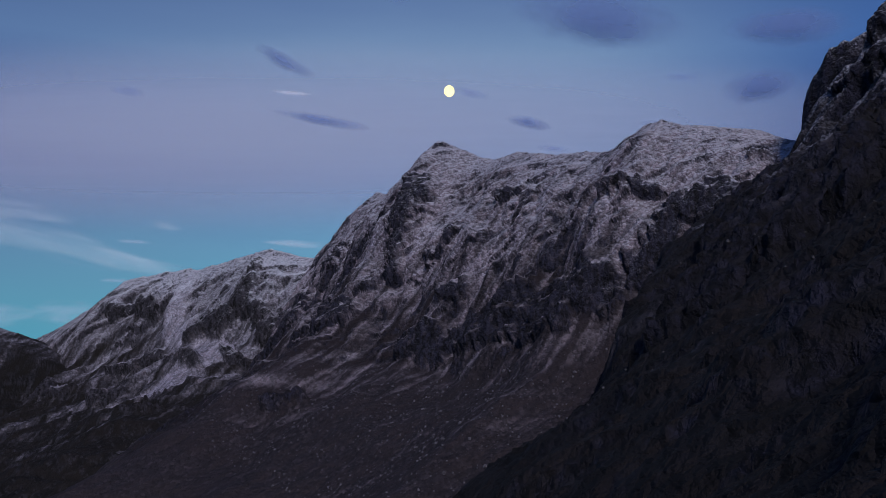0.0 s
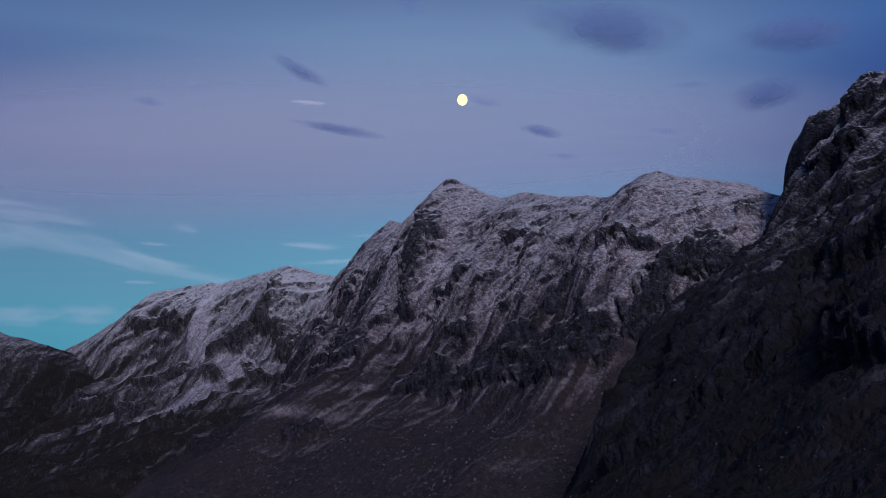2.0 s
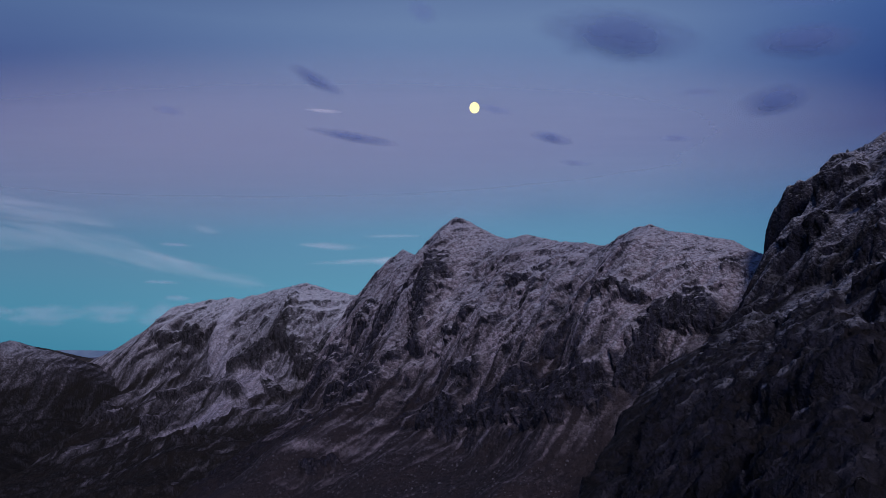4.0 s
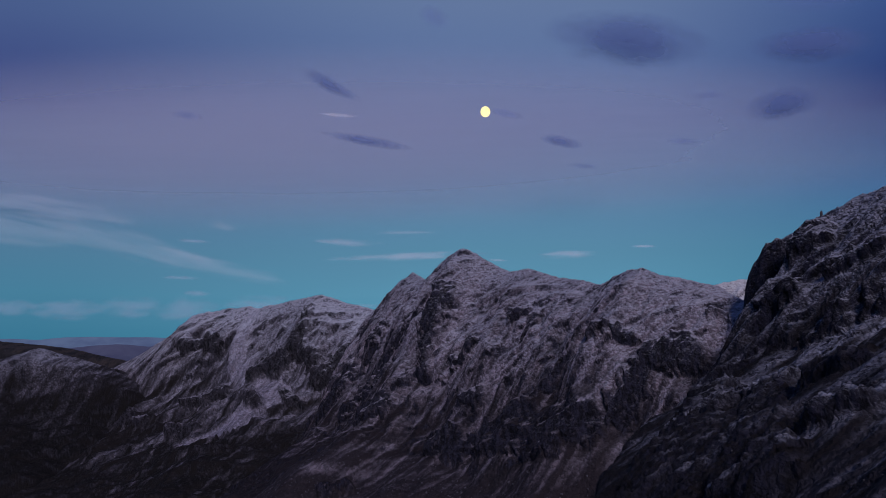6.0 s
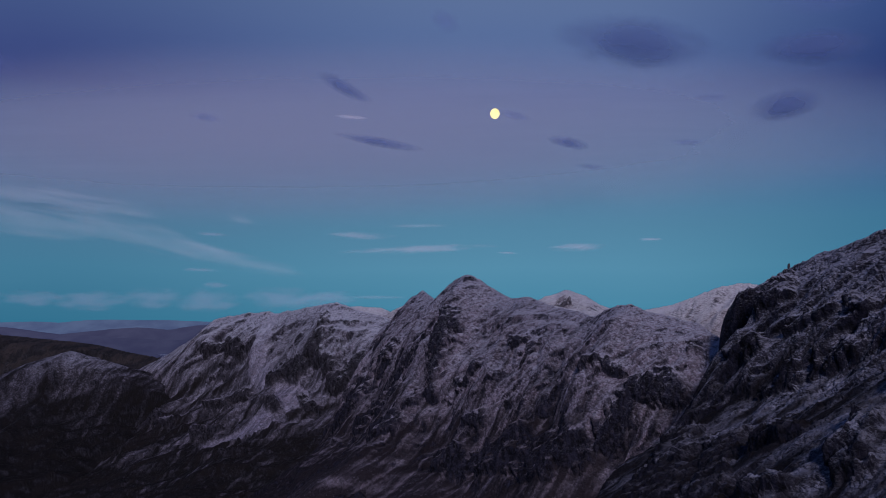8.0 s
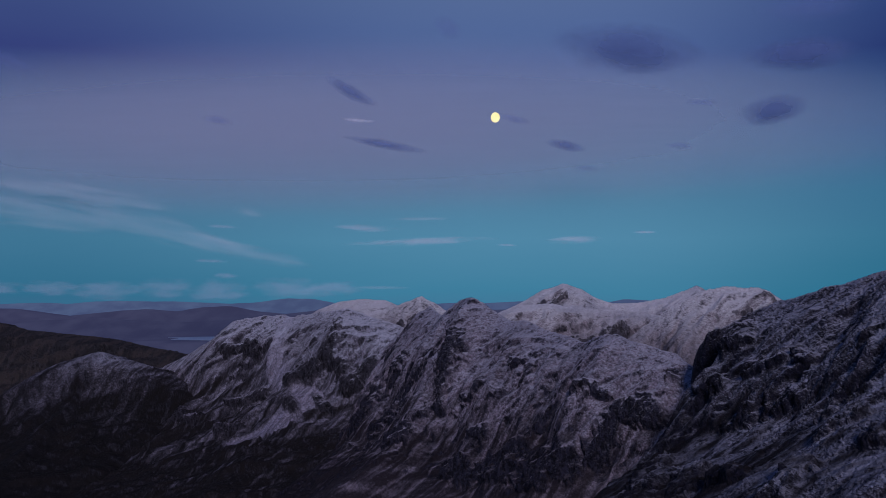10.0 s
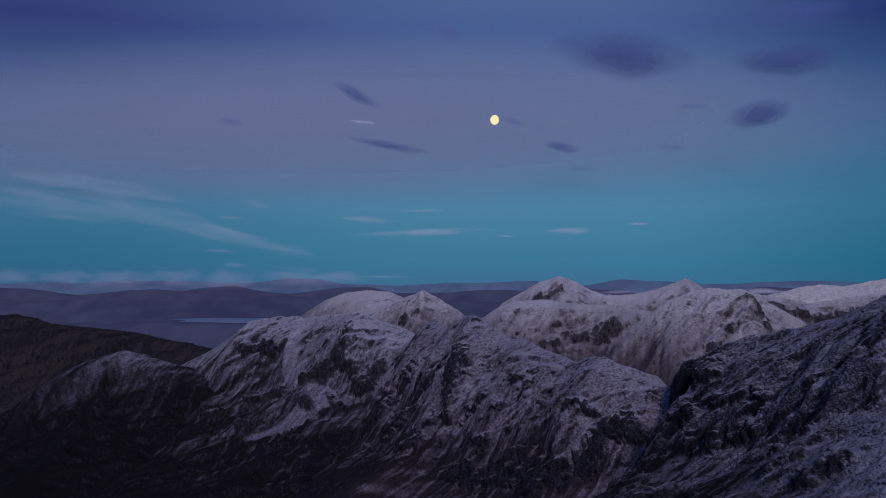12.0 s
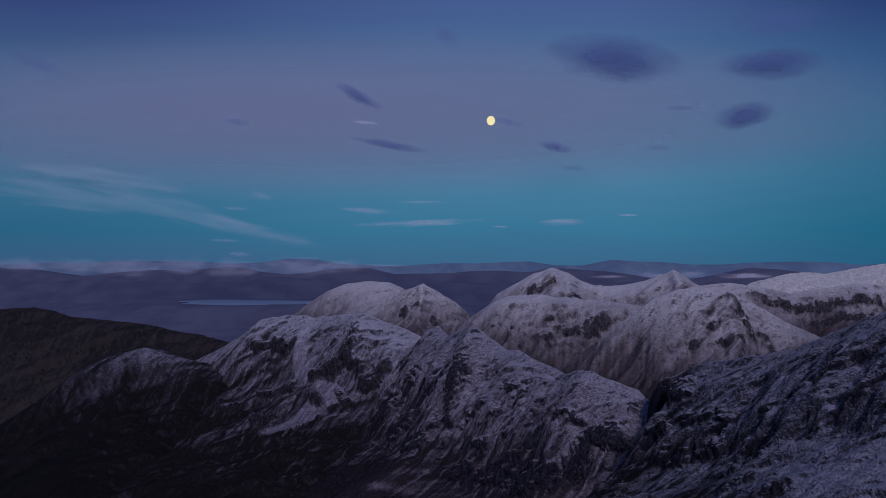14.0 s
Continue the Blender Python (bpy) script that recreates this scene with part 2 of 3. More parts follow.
def sheet(name, X, Y, Z, scree, material, streak=None, split=None, crop=None):
    """A land form from grids of coordinates, with its origin at the middle of its foot. split: (mask, part, other part, label of the other)."""
    r, c = X.shape
    crop = np.zeros_like(X) if crop is None else crop
    ox, oy, oz = float(X.mean()), float(Y.mean()), float(Z.min())
    co = np.stack([X - ox, Y - oy, Z - oz], -1).reshape(-1, 3).astype(np.float32)
    i = (np.arange(r - 1)[:, None] * c + np.arange(c - 1)[None, :]).ravel()
    quads = np.stack([i, i + 1, i + c + 1, i + c], 1).astype(np.int32)
    streak = np.full_like(Z, 0.5) if streak is None else streak
    if split is None:
        ob = new(name, grid_mesh(name, co, quads, scree, streak, crop, material))
    else:
        mask, first, second, label = split
        side = mask.ravel()[quads].sum(1) >= 2
        ob = new(name)
        for part_name, rows in ((first, quads[~side]), (second, quads[side])):
            piece = new(part_name, grid_mesh(part_name, co, rows, scree, streak, crop, material))
            piece.parent = ob
            if part_name == second:
                tagged(piece, label)
    ob.location = (ox, oy, oz)
    return ob


LAST = {}


def spaced(lo, hi, a, b, cell):
    """Grid lines from lo to hi: fine between a and b, wider apart outside."""
    a, b = max(lo, a), min(hi, b)
    return np.concatenate([np.arange(lo, a, 4 * cell), np.arange(a, b, cell), np.arange(b, hi + 4 * cell, 4 * cell)])


def bench(P, d, step, lam_p, lam_d, seed):
    """Slanting benches down a slope: a ramp, then a riser of rock. Gives the height in metres and a mask of the riser."""
    ph = (d + 1.0 * P) / step + 0.55 * fbm(P / lam_p, d / lam_d, 4, seed, 0.55)
    fr = ph - np.floor(ph)
    return step * (fr - smooth(fr, 0.48, 0.97) - 0.22), smooth(fr, 0.44, 0.58) * smooth(fr, 1.0, 0.86)


def mountain(name, crest, fall, profile, back, cell, material, seed, rough=1.0, behind=None,
             scree_from=None, steps=1.0, grain=1.0, fans=(), end=None, bulges=(), rim=None, calm=0.0, hold=1.0,
             focus=None, deep=120.0, parts=None, gully=1.0, crags=()):
    """A mountain from its crest line (x, y, z), the level direction in which its face falls, and the face's profile (run, drop).
    p runs along the crest, d down the face; the grid is fine for p within focus and down to deep.
    crags: paths of (p, d, half width) where fluted bare rock stands proud. fans: paths of (p, d, half width) filled with scree. end: another profile that takes
    over between two p. rim: (p, d) line past which the face breaks away. bulges: (p, d, along, across, height) buttresses and hollows."""
    fx, fy = np.array(fall) / np.hypot(*fall)
    ex, ey = -fy, fx
    if (crest[-1][0] - crest[0][0]) * ex + (crest[-1][1] - crest[0][1]) * ey < 0:
        ex, ey = -ex, -ey
    cr = np.array(crest)
    cp, cq = cr[:, 0] * ex + cr[:, 1] * ey, cr[:, 0] * fx + cr[:, 1] * fy
    behind = behind or 140.0
    f0, f1 = focus or (cp.min(), cp.max())
    p = spaced(cp.min(), cp.max(), f0, f1, cell)
    inner = (cp >= f0 - 30) & (cp <= f1 + 30)
    q = spaced(cq.min() - behind, cq.max() + profile[-1][0], cq[inner].min() - 14 * grain, cq[inner].max() + deep, cell)
    P, Q = np.meshgrid(p, q)
    zc, qc = np.interp(P, cp, cr[:, 2]), np.interp(P, cp, cq)
    d = Q - qc - 1.0 * grain * fbm(P / (9 * grain), P * 0 + 3.3, 3, seed + 9)
    run, drop = np.array(profile).T
    warp = 4.0 * grain * fbm(P / (28 * grain), Q / (28 * grain), 3, seed + 5) * smooth(d, 4 * grain, 25 * grain)
    dw = np.maximum(d + warp, 0)
    falls = np.interp(dw, run, drop)
    if end:
        run2, drop2 = np.array(end[0]).T
        k = smooth(P + 4 * fbm(P / 15, Q / 15, 2, seed + 8), end[1], end[2])
        falls = falls * (1 - k) + np.interp(dw, run2, drop2) * k
    if rim:
        rp, rd = np.array(rim).T
        falls = falls + 1.25 * np.maximum(d - np.interp(P, rp, rd) + 5 * fbm(P / 17, Q / 17, 3, seed + 70), 0)
    rear = np.where(d < 0, -d, 0)
    Z = zc - falls - back * (rear - 2.0 * grain * (1 - np.exp(-rear / (2.0 * grain))))
    for bp, bd, along, across, height in bulges:
        Z = Z + height * np.exp(-((P - bp) / along) ** 2 - ((d - bd) / across) ** 2)
    plain = Z
    away = smooth(np.abs(d), 2 * grain * hold, 20 * grain * hold)
    near = 0.35 + 0.65 * away
    scree = np.zeros_like(Z)
    wob = 5 * grain * fbm(P / (20 * grain), Q / (50 * grain), 3, seed + 40) + 1.5 * grain * fbm(P / (5 * grain), Q / (5 * grain), 2, seed + 44)
    if scree_from is not None:
        top = np.interp(P, *np.array(scree_from).T)
        scree = smooth(d + 0.9 * wob - top, -3, 4)
    for path in fans:
        for (pa, da, wa), (pb, db, wb) in zip(path, path[1:]):
            t = np.clip(((P - pa) * (pb - pa) + (d - da) * (db - da)) / ((pb - pa) ** 2 + (db - da) ** 2), 0, 1)
            away_from = np.hypot(P - pa - t * (pb - pa), d - da - t * (db - da)) - (wa + t * (wb - wa)) + 0.6 * wob
            inside = smooth(away_from + 2.5 * fbm(P / 2.6, d / 3.4, 3, seed + 46), 3.5, -3.0)
            Z = Z - 1.5 * inside * (1 - scree)
            scree = np.maximum(scree, inside)
    # crags: fluted bare rock standing proud of the slope
    ragged = 1.9 * grain * fbm(P / (7 * grain), d / (5 * grain), 4, seed + 52, 0.6) + 1.2 * grain * fbm(P / (2.2 * grain), d / (2.0 * grain), 2, seed + 53)
    crag = np.zeros_like(Z)
    for path in crags:
        for (pa, da, wa), (pb, db, wb) in zip(path, path[1:]):
            ux, uy = 0.7 * (pb - pa), 1.5 * (db - da)
            vx, vy = 0.7 * (P - pa), 1.5 * (d - da)
            t = np.clip((vx * ux + vy * uy) / (ux * ux + uy * uy), 0, 1)
            gap = np.hypot(vx - t * ux, vy - t * uy) - (wa + t * (wb - wa)) + ragged
            crag = np.maximum(crag, smooth(gap, 1.2 * grain, -1.6 * grain))
    scree = scree * (1 - crag)
    stony = 1 - 0.9 * scree
    S = P + 1.5 * d
    tame = 0.42 + 0.58 * away
    quiet = 1 - calm * smooth(d, 55, 100)
    bend = 3.0 * grain * fbm(P / (14 * grain), Q / (14 * grain), 3, seed + 18)
    # buttresses and gullies slanting down the face
    big = ridged(S / (52 * grain), Q / (170 * grain), 2, seed + 1)
    ribs = ridged((S + 2 * bend) / (21 * grain), (d - 0.4 * P) / (70 * grain), 3, seed + 19)
    Z = Z + rough * quiet * away * (1 - 0.92 * scree) * gully * (3.2 * (big - 0.25) + 1.5 * (ribs - 0.25))
    flute = ridged((P + 0.15 * d + 0.5 * bend) / (3.4 * grain), d / (26 * grain), 3, seed + 54, 0.6)
    cleft = ridged((P + 0.3 * d + bend) / (9 * grain), d / (40 * grain), 2, seed + 55)
    Z = Z + rough * crag * (0.2 + 0.8 * smooth(d, 3 * grain, 16 * grain)) * grain * (5.0 + 1.5 * (flute - 0.3) + 2.6 * (cleft - 0.3))
    # slanting benches: frosted ramps above low risers of bare rock, broken off here and there
    lean = np.interp(dw, (run[1:] + run[:-1]) / 2, np.diff(drop) / np.diff(run))
    here = smooth(fbm(S / (30 * grain), d / (26 * grain), 3, seed + 12), -0.1, 0.5)
    here2 = smooth(fbm(S / (12 * grain), d / (10 * grain), 3, seed + 17), -0.1, 0.4)
    wide, riser = bench(0.6 * P, d, 15 * grain, 60 * grain, 24 * grain, seed + 3)
    narrow, riser2 = bench(0.75 * P + 9, d, 5.0 * grain, 22 * grain, 9 * grain, seed + 13)
    tiny, riser3 = bench(0.6 * P + 4, d, 2.1 * grain, 9 * grain, 4 * grain, seed + 23)
    free = tame * stony * quiet
    Z = Z + steps * free * lean * (0.42 * here * wide + 0.42 * here2 * narrow + 0.36 * tiny)
    patch = fbm((P + 0.8 * d) / (6 * grain), d / (4 * grain), 4, seed + 14, 0.6)
    crop = np.clip(0.75 * np.maximum(riser * here * smooth(patch, -0.3, 0.25), riser2 * here2 * smooth(patch, -0.2, 0.3)) + 0.85 * smooth(patch, 0.6, 0.85) + 0.5 * riser3 * smooth(patch, -0.2, 0.4), 0, 1)
    crop = np.maximum(crop * steps ** 0.5, crag) * stony * quiet
    # broken into blocks
    bx = P + 0.7 * d + 1.6 * grain * fbm(P / (5 * grain), Q / (5 * grain), 2, seed + 15)
    by = d - 0.3 * P + 2.2 * grain * fbm(P / (6 * grain), Q / (6 * grain), 2, seed + 16)
    level, inner_part = cells(bx / (3.6 * grain), by / (3.2 * grain), seed + 2)
    chips, chip_part = cells(bx / (1.8 * grain), by / (1.5 * grain), seed + 4)
    Z = Z + rough * tame * (0.15 + 0.85 * crop) * stony * (1.2 * (level - 0.4) - 0.5 * (1 - inner_part) + 0.9 * (chips - 0.5) - 0.3 * (1 - chip_part))
    Z = Z + rough * tame * stony * (0.45 + 0.55 * crop) * 0.7 * (ridged(S / (6.0 * grain), d / (7 * grain), 3, seed + 24, 0.6) - 0.25)
    Z = Z + rough * (0.3 + 0.2 * crop) * fbm(P / (2.2 * grain), Q / (1.8 * grain), 3, seed + 6)
    rill = fbm((P + 0.2 * d) / (3.2 * grain), d / (38 * grain), 3, seed + 21) + 0.9 * fbm(S / (13 * grain), d / (60 * grain), 3, seed + 22)
    Z = Z + rough * (0.15 + 0.2 * scree) * rill
    # the relief stands out square to the face
    tilt = lean * smooth(d, 2 * grain, 16 * grain)
    square = 1 / np.sqrt(1 + tilt ** 2)
    out = 0.6 * (Z - plain) * tilt * square
    Z = plain + (Z - plain) * (1 - smooth(d, 2 * grain, 16 * grain) * (1 - 0.75 * square))
    # keep the crest at its own height
    lift = np.where(np.abs(d) < 14 * grain, Z, -1e4).max(0) - np.interp(p, cp, cr[:, 2])
    w = max(3, int(14 * grain / cell))
    lift = np.convolve(np.pad(lift, w, mode="edge"), np.ones(2 * w + 1) / (2 * w + 1), "valid")
    Z = Z - lift[None, :] * smooth(np.abs(d), 70 * grain, 10 * grain)
    Z = np.maximum(Z, -40)
    X, Y = P * ex + (Q + out) * fx, P * ey + (Q + out) * fy
    ob = sheet(name, X, Y, Z, scree, material, 0.5 + 0.5 * rill, parts and (parts[0](P, d, scree), *parts[1:]), crop)
    LAST.update(x=X, y=Y, z=Z, scree=scree, p=P, d=d)
    return ob


def boulders(name, count, seed, low, high, where, material, label):
    """Loose stones lying on the sheet that was built last, where the test holds."""
    rng = np.random.default_rng(seed)
    pick = np.flatnonzero(where(LAST).ravel())
    pick = rng.choice(pick, count)
    base = bmesh.new()
    bmesh.ops.create_icosphere(base, subdivisions=1, radius=1.0)
    v0 = np.array([v.co[:] for v in base.verts])
    f0 = np.array([[v.index for v in f.verts] for f in base.faces])
    base.free()
    size = low * (high / low) ** (rng.random(count) ** 2.2)
    shape = size[:, None, None] * (rng.uniform(0.6, 1.3, (count, 1, 3)) * v0[None]) * rng.uniform(0.75, 1.2, (count, len(v0), 1))
    turn = rng.uniform(0, 2 * np.pi, count)
    c, sn = np.cos(turn)[:, None], np.sin(turn)[:, None]
    x, y = shape[..., 0] * c - shape[..., 1] * sn, shape[..., 0] * sn + shape[..., 1] * c
    at = np.stack([LAST["x"].ravel()[pick], LAST["y"].ravel()[pick], LAST["z"].ravel()[pick] + 0.15 * size], 1)
    co = np.stack([x, y, shape[..., 2]], -1) + at[:, None]
    faces = (f0[None] + (np.arange(count) * len(v0))[:, None, None]).reshape(-1, 3)
    me = bpy.data.meshes.new(name)
    me.from_pydata(co.reshape(-1, 3).tolist(), [], faces.tolist())
    me.materials.append(material)
    return tagged(new(name, me), label, "boulders", kind="stuff")


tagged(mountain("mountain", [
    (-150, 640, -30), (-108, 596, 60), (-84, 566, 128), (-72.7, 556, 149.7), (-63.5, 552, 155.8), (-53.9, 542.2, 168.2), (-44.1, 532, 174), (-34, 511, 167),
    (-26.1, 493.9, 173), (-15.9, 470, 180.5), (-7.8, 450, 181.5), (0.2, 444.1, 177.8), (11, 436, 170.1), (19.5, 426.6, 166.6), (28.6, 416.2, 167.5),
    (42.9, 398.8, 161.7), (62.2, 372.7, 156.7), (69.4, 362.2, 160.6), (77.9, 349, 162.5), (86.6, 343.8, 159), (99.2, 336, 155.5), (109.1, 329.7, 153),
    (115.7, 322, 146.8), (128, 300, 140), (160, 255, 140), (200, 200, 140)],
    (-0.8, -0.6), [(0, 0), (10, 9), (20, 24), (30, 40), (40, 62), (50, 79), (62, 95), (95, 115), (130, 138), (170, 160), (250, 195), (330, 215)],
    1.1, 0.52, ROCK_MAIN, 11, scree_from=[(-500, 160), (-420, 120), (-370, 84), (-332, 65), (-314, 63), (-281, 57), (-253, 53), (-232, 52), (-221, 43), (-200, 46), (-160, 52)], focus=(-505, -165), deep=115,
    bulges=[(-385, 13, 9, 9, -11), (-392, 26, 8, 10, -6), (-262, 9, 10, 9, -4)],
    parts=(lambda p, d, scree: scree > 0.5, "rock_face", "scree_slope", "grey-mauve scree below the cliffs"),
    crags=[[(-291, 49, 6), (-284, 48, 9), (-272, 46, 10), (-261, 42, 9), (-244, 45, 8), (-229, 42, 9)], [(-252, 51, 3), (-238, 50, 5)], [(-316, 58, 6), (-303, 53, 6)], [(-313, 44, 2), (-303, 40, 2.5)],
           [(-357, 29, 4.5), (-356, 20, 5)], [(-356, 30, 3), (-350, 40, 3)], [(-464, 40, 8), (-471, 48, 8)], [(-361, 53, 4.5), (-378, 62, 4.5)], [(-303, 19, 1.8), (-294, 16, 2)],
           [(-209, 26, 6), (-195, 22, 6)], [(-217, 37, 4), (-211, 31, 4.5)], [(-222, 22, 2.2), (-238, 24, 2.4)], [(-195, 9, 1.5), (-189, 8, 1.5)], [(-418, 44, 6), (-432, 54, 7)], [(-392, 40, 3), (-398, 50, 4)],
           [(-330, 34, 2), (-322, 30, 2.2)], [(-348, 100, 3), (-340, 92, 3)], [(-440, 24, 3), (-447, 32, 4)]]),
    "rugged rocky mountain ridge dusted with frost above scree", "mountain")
boulders("scree_boulders", 3000, 5, 0.12, 0.6, lambda g: (g["scree"] > 0.7) & (g["d"] < 125) & (g["p"] > -470) & (g["p"] < -180), STONE_GREY, "grey stones scattered over the scree")

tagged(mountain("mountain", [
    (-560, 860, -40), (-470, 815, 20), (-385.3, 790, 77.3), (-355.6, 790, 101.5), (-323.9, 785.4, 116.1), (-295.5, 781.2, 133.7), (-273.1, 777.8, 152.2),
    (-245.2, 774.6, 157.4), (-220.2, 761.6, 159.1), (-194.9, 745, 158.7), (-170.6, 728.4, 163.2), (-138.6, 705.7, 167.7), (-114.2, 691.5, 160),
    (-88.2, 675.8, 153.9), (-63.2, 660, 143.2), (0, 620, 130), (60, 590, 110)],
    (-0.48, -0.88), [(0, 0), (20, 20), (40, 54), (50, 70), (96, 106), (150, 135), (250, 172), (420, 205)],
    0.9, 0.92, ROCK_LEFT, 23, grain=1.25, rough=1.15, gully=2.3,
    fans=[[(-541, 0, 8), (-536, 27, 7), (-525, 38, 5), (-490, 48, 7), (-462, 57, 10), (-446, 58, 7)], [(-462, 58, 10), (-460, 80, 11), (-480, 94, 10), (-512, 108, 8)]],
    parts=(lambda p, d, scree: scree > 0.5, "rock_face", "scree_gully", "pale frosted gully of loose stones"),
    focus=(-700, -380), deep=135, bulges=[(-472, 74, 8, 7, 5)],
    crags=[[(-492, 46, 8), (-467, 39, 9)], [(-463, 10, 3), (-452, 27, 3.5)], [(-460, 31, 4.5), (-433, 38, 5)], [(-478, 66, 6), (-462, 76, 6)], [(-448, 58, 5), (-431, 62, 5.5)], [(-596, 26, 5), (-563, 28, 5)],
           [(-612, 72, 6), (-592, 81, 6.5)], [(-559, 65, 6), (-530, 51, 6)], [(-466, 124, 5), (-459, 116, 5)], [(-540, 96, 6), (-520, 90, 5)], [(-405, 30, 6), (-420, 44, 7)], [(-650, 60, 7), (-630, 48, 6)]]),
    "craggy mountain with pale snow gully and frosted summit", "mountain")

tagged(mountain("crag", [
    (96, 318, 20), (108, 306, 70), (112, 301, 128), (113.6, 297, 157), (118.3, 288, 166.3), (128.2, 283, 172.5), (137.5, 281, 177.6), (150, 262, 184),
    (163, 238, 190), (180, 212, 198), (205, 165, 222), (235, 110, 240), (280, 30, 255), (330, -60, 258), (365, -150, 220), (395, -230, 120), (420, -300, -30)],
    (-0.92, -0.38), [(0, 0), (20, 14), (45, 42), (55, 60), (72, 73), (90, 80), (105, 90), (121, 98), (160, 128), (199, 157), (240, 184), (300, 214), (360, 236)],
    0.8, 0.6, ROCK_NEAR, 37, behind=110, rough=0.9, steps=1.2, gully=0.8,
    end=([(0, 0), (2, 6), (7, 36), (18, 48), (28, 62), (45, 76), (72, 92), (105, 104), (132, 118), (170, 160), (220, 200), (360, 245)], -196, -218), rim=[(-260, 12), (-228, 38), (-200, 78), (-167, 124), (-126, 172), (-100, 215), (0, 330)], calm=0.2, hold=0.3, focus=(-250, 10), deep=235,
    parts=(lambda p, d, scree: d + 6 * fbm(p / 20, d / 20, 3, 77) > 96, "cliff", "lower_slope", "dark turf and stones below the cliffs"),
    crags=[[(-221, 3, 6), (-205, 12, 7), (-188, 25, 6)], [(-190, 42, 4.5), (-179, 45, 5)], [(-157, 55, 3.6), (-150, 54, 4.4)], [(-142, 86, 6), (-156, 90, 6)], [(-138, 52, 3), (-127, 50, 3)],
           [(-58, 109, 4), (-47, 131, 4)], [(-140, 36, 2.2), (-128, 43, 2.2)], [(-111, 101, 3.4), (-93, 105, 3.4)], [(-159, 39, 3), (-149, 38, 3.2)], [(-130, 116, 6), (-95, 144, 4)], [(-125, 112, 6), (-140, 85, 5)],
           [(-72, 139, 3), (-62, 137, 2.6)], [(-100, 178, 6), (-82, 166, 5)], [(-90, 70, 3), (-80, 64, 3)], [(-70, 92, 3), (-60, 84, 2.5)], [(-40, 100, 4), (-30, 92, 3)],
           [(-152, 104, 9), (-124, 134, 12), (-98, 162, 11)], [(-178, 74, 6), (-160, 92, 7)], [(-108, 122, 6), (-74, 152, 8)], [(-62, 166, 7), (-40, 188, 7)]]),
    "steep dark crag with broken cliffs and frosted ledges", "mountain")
boulders("crag_boulders", 3000, 6, 0.06, 0.26, lambda g: (g["d"] > 60) & (g["d"] < 215) & (g["p"] > -190) & (g["p"] < 0), STONE_DARK, "dark stones scattered on the crag's lower slopes")

# one upright stone on the crag's skyline
near = np.hypot(LAST["x"] - 137.5, LAST["y"] - 280.5).argmin()
bm = bmesh.new()
bmesh.ops.create_icosphere(bm, subdivisions=2, radius=0.5)
for v in bm.verts:
    k = 1 + 0.35 * noise.noise(v.co * 2.3 + Vector((4.0, 1.0, 2.0)))
    v.co = Vector((v.co.x * 1.1 * k, v.co.y * 0.9 * k, v.co.z * 2.4 * k + 0.7))
me = bpy.data.meshes.new("boulder")
bm.to_mesh(me)
bm.free()
me.materials.append(STONE_DARK)
stone = new("boulder", me)
stone.location = (float(LAST["x"].flat[near]), float(LAST["y"].flat[near]), float(LAST["z"].flat[near]))
tagged(stone, "single upright dark stone on the crag's skyline", "boulder")

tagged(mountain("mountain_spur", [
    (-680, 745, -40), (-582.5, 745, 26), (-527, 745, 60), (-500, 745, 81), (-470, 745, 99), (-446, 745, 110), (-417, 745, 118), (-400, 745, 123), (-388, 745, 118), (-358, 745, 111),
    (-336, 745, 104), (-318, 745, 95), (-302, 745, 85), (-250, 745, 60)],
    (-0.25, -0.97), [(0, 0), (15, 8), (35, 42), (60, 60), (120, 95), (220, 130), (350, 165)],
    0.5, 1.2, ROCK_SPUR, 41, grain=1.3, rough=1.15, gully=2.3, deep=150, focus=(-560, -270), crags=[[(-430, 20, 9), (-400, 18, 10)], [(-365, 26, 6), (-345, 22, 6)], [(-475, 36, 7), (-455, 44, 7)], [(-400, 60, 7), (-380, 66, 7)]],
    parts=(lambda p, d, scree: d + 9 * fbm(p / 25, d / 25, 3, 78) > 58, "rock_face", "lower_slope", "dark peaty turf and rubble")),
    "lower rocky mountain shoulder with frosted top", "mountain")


def hill(name, crest, profile, material, seed, label, cell=3.0, grain=3.0, back=0.5, rough=1.8, steps=0.8, gully=2.2, crags=(), lower=60.0, bulges=()):
    split = (lambda p, d, scree: d + 14 * fbm(p / 60, d / 60, 3, seed) > lower, "summit_slope", "lower_slope", "darker stony lower slope")
    return tagged(mountain(name, crest, (0.0, -1.0), profile, back, cell, material, seed, grain=grain, rough=rough, steps=steps, behind=200, deep=170, crags=crags, parts=split, gully=gully, bulges=bulges), label, "mountain")


SOFT = [(0, 0), (20, 12), (60, 42), (120, 84), (220, 130), (380, 180)]
hill("hill", [(-1150, 1000, 87), (-1000, 1000, 112), (-900, 1000, 125), (-818, 1000, 129), (-767, 1000, 135), (-715, 1000, 141), (-664, 1000, 144), (-613, 1000, 131), (-556, 1000, 126), (-495, 1000, 120),
    (-450, 1000, 110), (-400, 1000, 101), (-355, 1000, 90), (-316, 1000, 94), (-267, 1000, 72), (-200, 1000, 27), (-160, 1000, -13)], [(0, 0), (30, 12), (80, 44), (150, 92), (220, 140), (300, 170)], ROCK_BROWN, 51,
    "brown moorland hill with gullied grassy slopes", 1.8, 1.7, rough=1.2, steps=0.9, gully=4.0)
